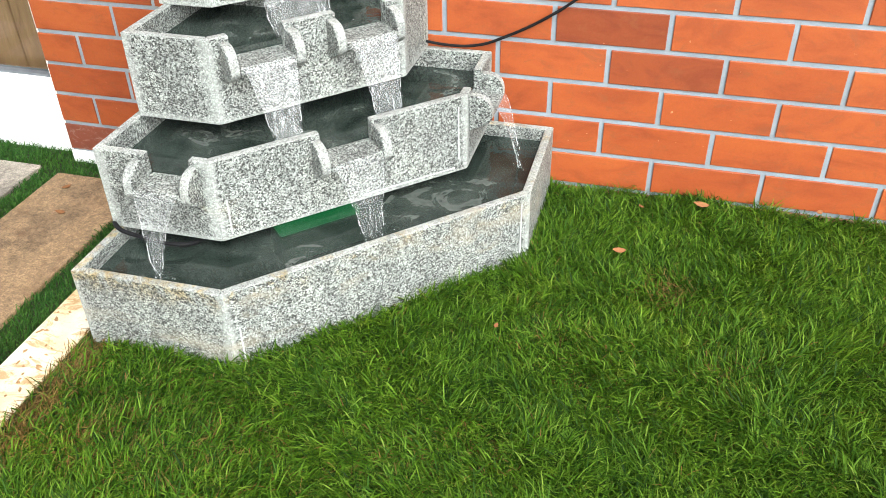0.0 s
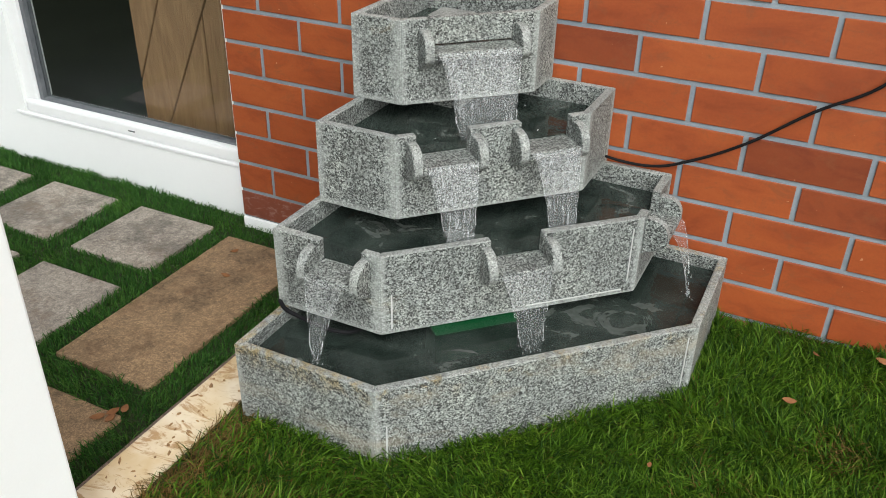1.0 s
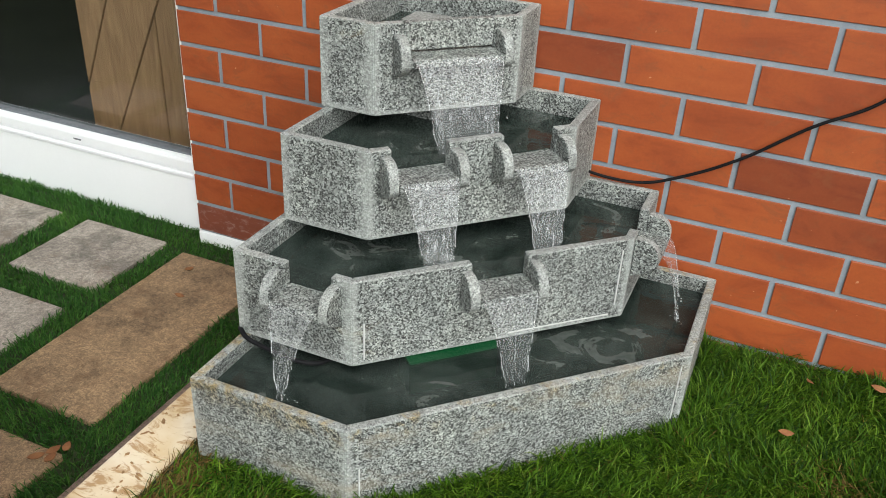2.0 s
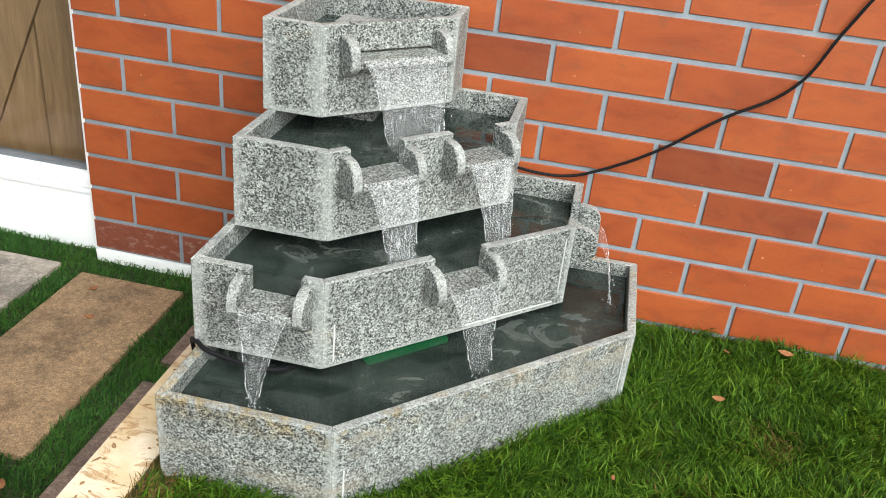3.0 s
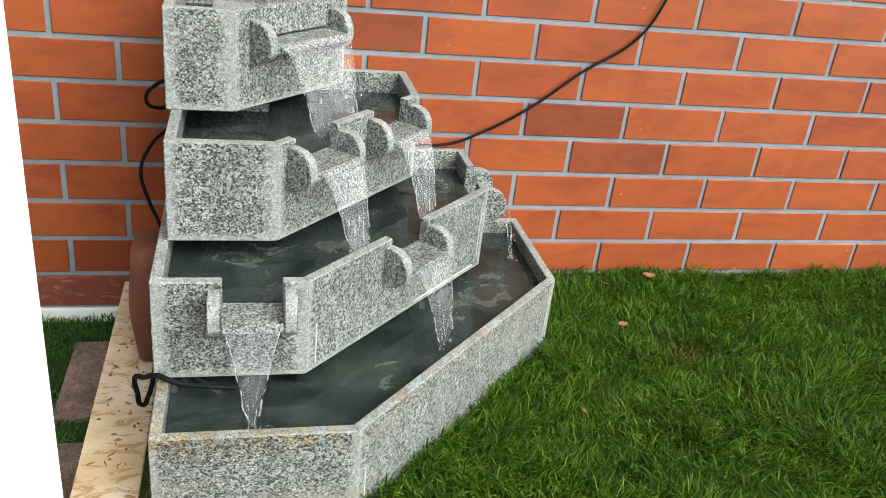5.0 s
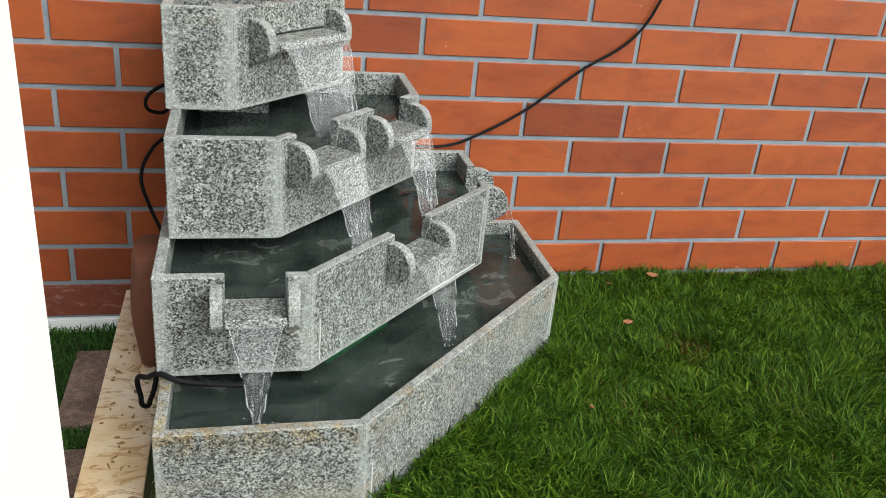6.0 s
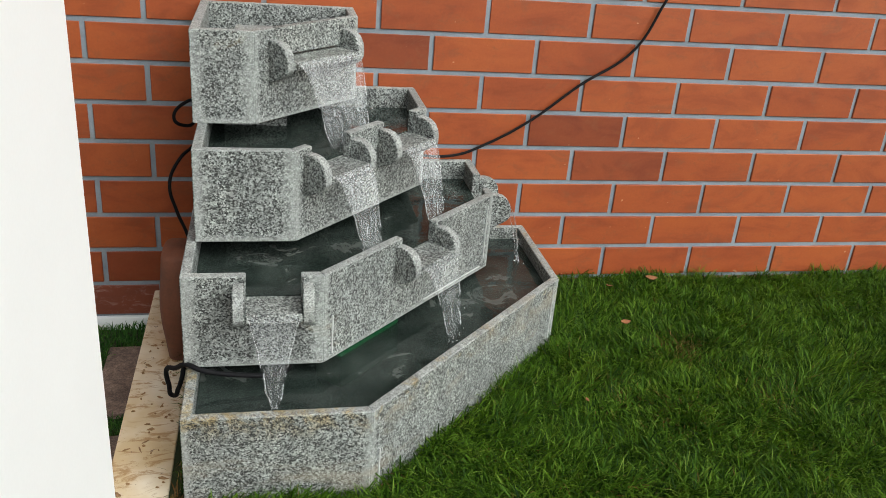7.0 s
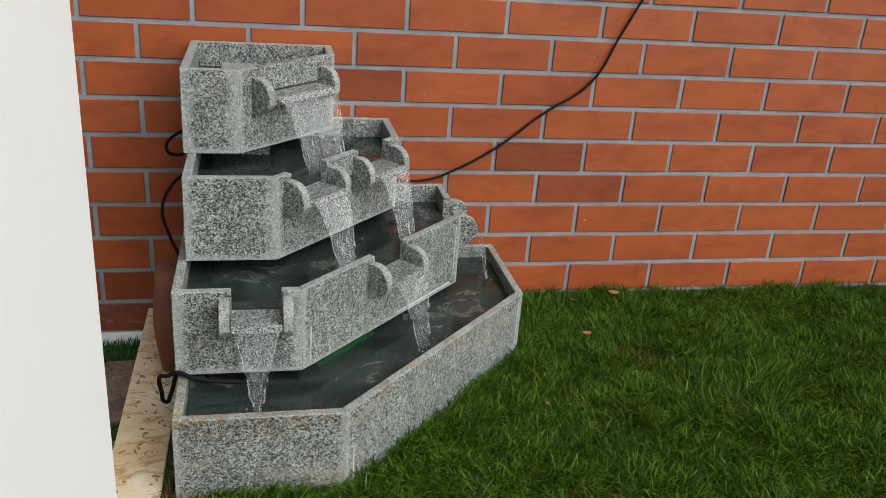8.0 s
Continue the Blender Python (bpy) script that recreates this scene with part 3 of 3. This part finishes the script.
TIER_LABEL = ["large grey granite bottom basin with rust-stained rim", "grey granite second basin with three stone spouts",
              "grey granite third basin with two stone spouts", "small grey granite top basin with one wide spout"]
WATER_LEVEL = [0.168 - 0.030, 0.335 - SPOUT_DROP + 0.003, 0.501 - SPOUT_DROP + 0.003, 0.668 - 0.052]
jets = []
for tier, (x0, wide, deep, short, z0, z1) in enumerate(TIERS):
    ring = pentagon(x0, wide, deep, short)
    inner = offset(ring, THICK)
    diag = (ring[3] - ring[2]).length
    cuts = {1: [], 2: [], 3: []}
    if tier == 1:
        cuts[1] = [(0.102, 0.190)]
        cuts[2] = [(diag / 2 - 0.052, diag / 2 + 0.052)]
        cuts[3] = [(short - 0.190, short - 0.102)]
    elif tier == 2:
        cuts[2] = [(0.042, 0.147), (diag - 0.147, diag - 0.042)]
    elif tier == 3:
        cuts[2] = [(0.055, diag - 0.055)]
    basin = empty("basin", (XL, YB, z0))
    tagged(basin, TIER_LABEL[tier], "fountain basin", "stacked basins of the corner fountain")
    inv = Matrix.Translation(basin.location).inverted()
    names = ["side_slab", "end_slab", "front_slab", "end_slab", "back_slab"]
    made = []
    for i in range(5):
        j = (i + 1) % 5
        nt = [(a, b, 0.050 if tier < 3 else 0.058) for a, b in cuts.get(i, [])]
        mat = GRANITE if i in (0, 4) else RUSTY if tier == 0 else GRANITE_FRONT if i == 2 else GRANITE_END
        body, along, inward = slab(basin, names[i], ring[i], ring[j], inner[i], inner[j], z0, z1, nt, mat, RUSTY_RIM if tier == 0 else HONED, i == 2 and tier < 2)
        body.matrix_parent_inverse = inv
        for a, b in cuts.get(i, []):
            drop = 0.046 if tier < 3 else 0.055
            top = z1 - drop
            s = spout(basin, ring[i], along, inward, a, b, top, 1.0)
            s.matrix_parent_inverse = inv
            jets.append((tier, ring[i] + along * ((a + b) / 2) - inward * 0.048 + Vector((0, 0, top)), along, -inward, (b - a) / 2))
            if tier == 3:
                r0, r1 = ring[i] + along * (a + 0.001), ring[i] + along * (b - 0.001)
                face = [r0, r1, r1 + inward * THICK, r0 + inward * THICK]
                bar = part("rim_bar", prism([v + Vector((0, 0, z1)) for v in face], [v + Vector((0, 0, z1 - 0.0505)) for v in face], 0.0016), GRANITE, basin)
                bar.matrix_parent_inverse = inv
    lower = [v + Vector((0, 0, z0 + 0.002)) for v in offset(ring, THICK + 0.0005)]
    floor_slab = part("floor_slab", prism(lower, [v + Vector((0, 0, 0.017)) for v in lower]), GRANITE, basin)
    floor_slab.matrix_parent_inverse = inv
    # water surface
    pool = offset(ring, THICK + 0.0008)
    bm = bmesh.new()
    lvl = WATER_LEVEL[tier]
    top_ring = [v + Vector((0, 0, lvl)) for v in pool]
    low_ring = [v + Vector((0, 0, z0 + 0.021)) for v in pool]
    water = part("pool_water", prism(top_ring, low_ring), WATER)
    tagged(water, "dark still water filling a granite basin", "water", "water in the basins")

# hidden stone pads that carry the upper basins
for tier in range(3):
    z0, z1, side = TIERS[tier][4], TIERS[tier][5], TIERS[tier + 1][2] * 0.55
    pad = part("support_stone", box(XL + 0.05, XL + side, YB - side, YB - 0.05, z0 + 0.02, z1), GRANITE)
    tagged(pad, "rough granite block carrying the basin above", "stone", "blocks between the basins")

for k, (tier, p, along, out, half) in enumerate(jets):
    below = WATER_LEVEL[tier - 1]
    low = half * (0.64 if tier == 3 else 0.44 if tier == 2 else 0.34 if abs(out.x - -out.y) < 0.1 else 0.12)
    fall(p + Vector((0, 0, 0.001)), along, out, half * 0.96, low, p.z - below, 0.055 if tier == 3 else 0.052 if tier == 2 else 0.045, k + 3)

# flat stone over the outlet in the top basin
outlet = part("outlet_stone", box(XL + 0.07, XL + 0.15, YB - 0.125, YB - 0.05, 0.600, 0.632, 0.006), HONED)
tagged(outlet, "flat pale stone over the outlet in the top basin", "stone")
outlet_pipe = part("outlet_block", box(XL + 0.08, XL + 0.14, YB - 0.115, YB - 0.06, 0.519, 0.600), GRANITE, outlet)

# green submerged lamp
lamp = empty("pool_lamp", (-0.70, -0.50, 0.10))
tagged(lamp, "green lit submersible lamp under the water", "lamp")
mid_a, mid_b = Vector((XL + 0.222, YB - 0.597, 0)), Vector((XL + 0.597, YB - 0.222, 0))
run = (mid_b - mid_a).normalized()
outw = Vector((run.y, -run.x, 0))
c0, c1 = mid_a + run * 0.13, mid_a + run * 0.31
ring = [c0 - outw * 0.13, c1 - outw * 0.13, c1 - outw * 0.066, c0 - outw * 0.066]
ob = part("lens", prism([v + Vector((0, 0, 0.104)) for v in ring], [v + Vector((0, 0, 0.09)) for v in ring], 0.004), LENS, lamp)
ob.matrix_parent_inverse = Matrix.Translation(lamp.location).inverted()
ob = part("housing", prism([v + Vector((0, 0, 0.089)) for v in ring], [v + Vector((0, 0, 0.022)) for v in ring], 0.002), PUMP, lamp)
ob.matrix_parent_inverse = Matrix.Translation(lamp.location).inverted()

# ---- cables ----
wall_cable = tube([(-0.56, -0.03, 0.36), (-0.46, -0.02, 0.345), (-0.40, -0.012, 0.348), (-0.35, -0.010, 0.367), (-0.24, -0.010, 0.43), (-0.132, -0.010, 0.516),
                   (-0.011, -0.010, 0.603), (0.046, -0.010, 0.716), (0.09, -0.010, 0.804), (0.16, -0.010, 0.93), (0.22, -0.010, 1.15), (0.24, -0.010, 1.6)],
                  0.0031, "power_cable", RUBBER)
tagged(wall_cable, "black rubber cable hanging across the brick wall", "cable")
loop = tube([(-0.80, -0.580, 0.150), (-0.812, -0.606, 0.154), (-0.835, -0.620, 0.158), (-0.87, -0.624, 0.162), (-0.92, -0.622, 0.167), (-0.945, -0.622, 0.174), (-0.966, -0.608, 0.176), (-0.990, -0.575, 0.150),
             (-1.009, -0.545, 0.128), (-1.007, -0.540, 0.095), (-1.000, -0.538, 0.070), (-0.992, -0.540, 0.085), (-0.984, -0.543, 0.111), (-0.981, -0.52, 0.125), (-0.982, -0.45, 0.07), (-0.983, -0.40, 0.02)],
            0.0042, "pump_cable", RUBBER)
tagged(loop, "black pump cable looped over the basin rim", "cable")
hose = tube([(-0.95, -0.03, 0.47), (-1.0, -0.06, 0.468), (-1.023, -0.08, 0.44), (-0.998, -0.06, 0.418), (-0.976, -0.004, 0.42), (-0.985, -0.004, 0.37), (-1.02, -0.05, 0.34), (-1.038, -0.09, 0.30),
             (-1.025, -0.10, 0.24), (-1.005, -0.11, 0.19), (-0.99, -0.12, 0.10), (-0.985, -0.13, 0.01)], 0.0036, "supply_hose", RUBBER)
tagged(hose, "thin black hose looping behind the fountain", "hose")

# ---- clay pot between kerb and fountain ----


def rounded_ring(cx, cy, z, rx, ry, n=28):
    """A squarish oval."""
    ring = []
    for k in range(n):
        a = 2 * math.pi * k / n
        c, d = math.cos(a), math.sin(a)
        ring.append((cx + rx * math.copysign(abs(c) ** 0.55, c), cy + ry * math.copysign(abs(d) ** 0.55, d), z))
    return ring


PROFILE = [(0.004, 0.026), (0.008, 0.029), (0.05, 0.034), (0.09, 0.039), (0.125, 0.041), (0.150, 0.040), (0.19, 0.036), (0.228, 0.033), (0.236, 0.029)]
bm = bmesh.new()
last = None
for z, r in PROFILE:
    ring = [bm.verts.new(p) for p in rounded_ring(-1.0085, -0.275, z, r * 0.92, r * 1.6)]
    if last:
        for k in range(len(ring)):
            bm.faces.new((last[k], last[(k + 1) % len(ring)], ring[(k + 1) % len(ring)], ring[k]))
    else:
        bm.faces.new(ring[::-1])
    last = ring
bm.faces.new(last)
clay_pot = part("clay_pot", bm, CLAY, smooth=True)
tagged(clay_pot, "reddish brown bulging clay pot squeezed beside the fountain", "pot")

# ---- leaves on the lawn ----


def dry_leaf(at, turn, size):
    bm = bmesh.new()
    pts = [(-1, 0), (-0.5, 0.38), (0.1, 0.5), (0.65, 0.3), (1, 0), (0.65, -0.3), (0.1, -0.45), (-0.5, -0.33)]
    up = [(x * size, y * size, 0.25 * size * (x * x) + 0.2 * size * abs(y)) for x, y in pts]
    bm2 = prism(up, [(x, y, z - 0.0012) for x, y, z in up])
    bm.free()
    ob = part("fallen_leaf", bm2, DRY)
    ob.matrix_world = pose(*at, 12, 8, turn)
    return tagged(ob, "curled dry brown leaf lying on grass" if at[2] > 0 else "curled dry brown leaf lying on a paver", "leaf", "fallen dry leaves")


dry_leaf((-0.040, -0.273, 0.040), 20, 0.015)
dry_leaf((0.119, -0.051, 0.038), 5, 0.018)
dry_leaf((0.369, -0.022, 0.038), 60, 0.012)
dry_leaf((-0.008, -0.089, 0.038), 130, 0.010)
dry_leaf((-0.235, -0.566, 0.040), 85, 0.008)

dry_leaf((-1.471, -0.153, LOW + 0.004), 70, 0.013)
dry_leaf((-1.412, -0.263, LOW + 0.004), 10, 0.013)
for k, (lx, ly, turn) in enumerate([(-1.275, -0.795, 80), (-1.262, -0.815, 100), (-1.285, -0.825, 60), (-1.25, -0.785, 120)]):
    dry_leaf((lx, ly, LOW + 0.006 + 0.003 * k), turn, 0.016)

# ---- dry scraps on the kerb ----
rnd = random.Random(21)
bm = bmesh.new()
for k in range(70):
    cx, cy = rnd.uniform(KERB_L + 0.012, KERB_R - 0.01), -1.08 + 0.85 * rnd.random() ** 0.8
    a, ln, wd = rnd.uniform(0, math.pi), 0.002 + 0.009 * rnd.random() ** 2, rnd.uniform(0.0014, 0.0045)
    c, s = math.cos(a), math.sin(a)
    pts = [(cx + c * u * ln - s * v * wd, cy + s * u * ln + c * v * wd) for u, v in ((-1, 0), (-0.3, 0.9), (0.5, 0.7), (1, -0.1), (0.2, -0.8))]
    lo = [bm.verts.new((x, y, 0.0045)) for x, y in pts]
    hi = [bm.verts.new((cx + (x - cx) * 0.7, cy + (y - cy) * 0.7, 0.0045 + rnd.uniform(0.001, 0.003))) for x, y in pts]
    bm.faces.new(hi)
    for i in range(5):
        bm.faces.new((lo[i], lo[(i + 1) % 5], hi[(i + 1) % 5], hi[i]))
scraps = part("leaf_scraps", bm, SCRAP)
tagged(scraps, "small brown dry leaf scraps on the kerb", "leaf litter", kind="stuff")

# ---- grass ----


def blades(name, mat, n, x0, x1, y0, y1, base, lo, hi, width, seed, keep=None, lean=0.7, label="", parent=None):
    rng = np.random.default_rng(seed)
    x, y = rng.uniform(x0, x1, n), rng.uniform(y0, y1, n)
    if keep is not None:
        ok = keep(x, y)
        x, y = x[ok], y[ok]
    n = len(x)
    clump = np.sin(x * 23 + 3 * np.sin(y * 17)) * np.sin(y * 27 + 2 * np.sin(x * 13))
    swirl = 3 * np.sin(x * 5.1 + 1.3 * np.sin(y * 7.7)) + 2.2 * np.sin(y * 6.3 + x * 2.9)
    h = rng.uniform(lo, hi, n) * (1 + 0.34 * clump)
    ang = swirl + rng.normal(0, 1.35, n)
    ln = np.abs(rng.normal(lean, 0.35, n))
    dx, dy = np.cos(ang), np.sin(ang)
    w = width * rng.uniform(0.6, 1.3, n)
    tw = rng.uniform(0, np.pi, n)
    sx, sy = np.cos(tw) * w / 2, np.sin(tw) * w / 2
    co = np.empty((n, 7, 3))
    end = np.clip(ln, 0.05, 1.5)
    for k, (f, s) in enumerate(((0, 1), (0, -1), (0.4, 1), (0.4, -1), (0.75, 0.75), (0.75, -0.75), (1, 0))):
        bend = end * f
        out_r = h * f * np.sin(bend)
        co[:, k, 0] = x + dx * out_r + sx * s
        co[:, k, 1] = y + dy * out_r + sy * s
        co[:, k, 2] = base + h * f * np.cos(bend)
    idx = (np.arange(n) * 7)[:, None]
    loops = np.concatenate([idx + np.array([0, 1, 3, 2]), idx + np.array([2, 3, 5, 4]), idx + np.array([4, 5, 6])], axis=1).ravel()
    sizes = np.tile([4, 4, 3], n)
    starts = np.concatenate([[0], np.cumsum(sizes)[:-1]])
    me = bpy.data.meshes.new(name)
    me.vertices.add(n * 7)
    me.vertices.foreach_set("co", co.ravel())
    me.loops.add(len(loops))
    me.loops.foreach_set("vertex_index", loops.astype(np.int32))
    me.polygons.add(len(sizes))
    me.polygons.foreach_set("loop_start", starts.astype(np.int32))
    me.update(calc_edges=True)
    me.materials.append(mat)
    ob = new(name, me)
    return tagged(ob, label, "grass", kind="stuff")


def off_fountain(x, y):
    leg, short = TIERS[0][1], TIERS[0][3]
    inside = (x > XL - 0.004) & (x < XL + leg + 0.004) & (y > YB - leg - 0.004) & ((x - XL) + (YB - y) < leg + short + 0.006)
    return ~inside


def off_pavers(x, y):
    ok = np.ones(len(x), bool)
    for a, b, c, d in PAVERS:
        ok &= ~((x > a - 0.002) & (x < b + 0.002) & (y > c - 0.002) & (y < d + 0.002))
    return ok


def bare(x, y):
    patch = np.exp(-((x + 0.955) ** 2) / 0.0012) * (y < -0.72) + 0.03
    for cx, cy, size, much in ((0.07, -0.358, 0.003, 0.8), (-0.80, -0.90, 0.016, 0.26), (-0.84, -0.985, 0.004, 0.4), (-0.64, -0.95, 0.02, 0.25), (-0.343, -0.894, 0.004, 0.3),
                               (-0.2, -0.846, 0.004, 0.25), (-0.072, -0.598, 0.005, 0.25), (0.18, -0.55, 0.006, 0.3), (-0.16, -0.52, 0.003, 0.3)):
        patch = patch + much * np.exp(-((x - cx) ** 2 + (y - cy) ** 2) / size)
    return patch


def dry_spots(x, y):
    return off_fountain(x, y) & (np.random.default_rng(5).uniform(0, 1, len(x)) < bare(x, y))


def lush(x, y):
    return off_fountain(x, y) & (np.random.default_rng(8).uniform(0, 1, len(x)) > 0.85 * bare(x, y))


blades("lawn_grass", LAWN, 270000, KERB_R + 0.018, 1.15, -1.22, -0.004, 0.0, 0.024, 0.054, 0.0025, 1, lush, 0.95, "dense bright green lawn grass with uneven blades")
blades("lawn_grass", LAWN, 20000, KERB_R + 0.012, 4.0, -4.0, -1.22, 0.0, 0.03, 0.06, 0.006, 2, None, 0.75, "green lawn grass further out")
blades("lawn_grass", LAWN, 24000, 1.15, 4.0, -1.22, -0.004, 0.0, 0.03, 0.06, 0.005, 4, None, 0.75, "green lawn grass further along the wall")
blades("dry_grass", DEAD, 200000, KERB_R + 0.004, 1.0, -1.2, -0.004, 0.0, 0.016, 0.042, 0.0019, 3, dry_spots, 1.0, "dry brown grass blades among the lawn")
blades("turf_strip", TURF, 110000, -2.7, KERB_L - 0.004, -1.45, 0.040, LOW - 0.012, 0.016, 0.026, 0.0024, 6, off_pavers, 0.7, "short dark green turf between pavers")

# ---- brick pieces ----
HALF = BRICK_X / 2


def brick_mesh(width, height):
    bm = box(0, width, -0.0, 0.012, 0, height)
    front = [e for e in bm.edges if all(v.co.y < 0.006 for v in e.verts)]
    bmesh.ops.bevel(bm, geom=front, offset=0.0012, segments=1, affect="EDGES")
    return bm


shared = {}


def brick_piece(x0, x1, z0, z1, mat, nudge):
    key = (round(x1 - x0, 4), round(z1 - z0, 4), mat.name)
    if key not in shared:
        me = mesh_from(brick_mesh(x1 - x0, z1 - z0), "brick")
        me.materials.append(mat)
        shared[key] = me
    ob = new("brick", shared[key])
    ob.location = (x0, nudge, z0)
    ob.parent = wall


rnd = random.Random(11)
PIECES_RIGHT, PIECE_ROWS = 1.8, 12
rest = bmesh.new()
for row in range(0, 31):
    z0 = ROW_BASE + BRICK_Z * (row - 1) + JOINT / 2
    z1 = z0 + BRICK_Z - JOINT
    shift = HALF if row % 2 == 0 else 0.0
    n = -8
    while True:
        x0 = shift + BRICK_X * n + JOINT / 2
        x1 = x0 + BRICK_X - JOINT
        n += 1
        if x0 > WALL_RIGHT - 0.3:
            break
        if x1 < WALL_LEFT + 0.03:
            continue
        x0 = max(x0, WALL_LEFT)
        near = row < PIECE_ROWS and x0 < PIECES_RIGHT
        if near:
            dark = (row, n - 1) in ((4, -1), (5, -1), (1, -5), (0, -6), (0, -5), (7, -3))
            brick_piece(x0, x1, z0, z1, BRICK_OLD if row == 0 else BRICK_DARK if dark else BRICK, rnd.uniform(-0.0012, 0.0012))
        else:
            box(x0, x1, 0.0, 0.012, z0, z1, bm=rest)
upper = part("upper_bricks", rest, BRICK, wall)
tagged(upper, kind="stuff")
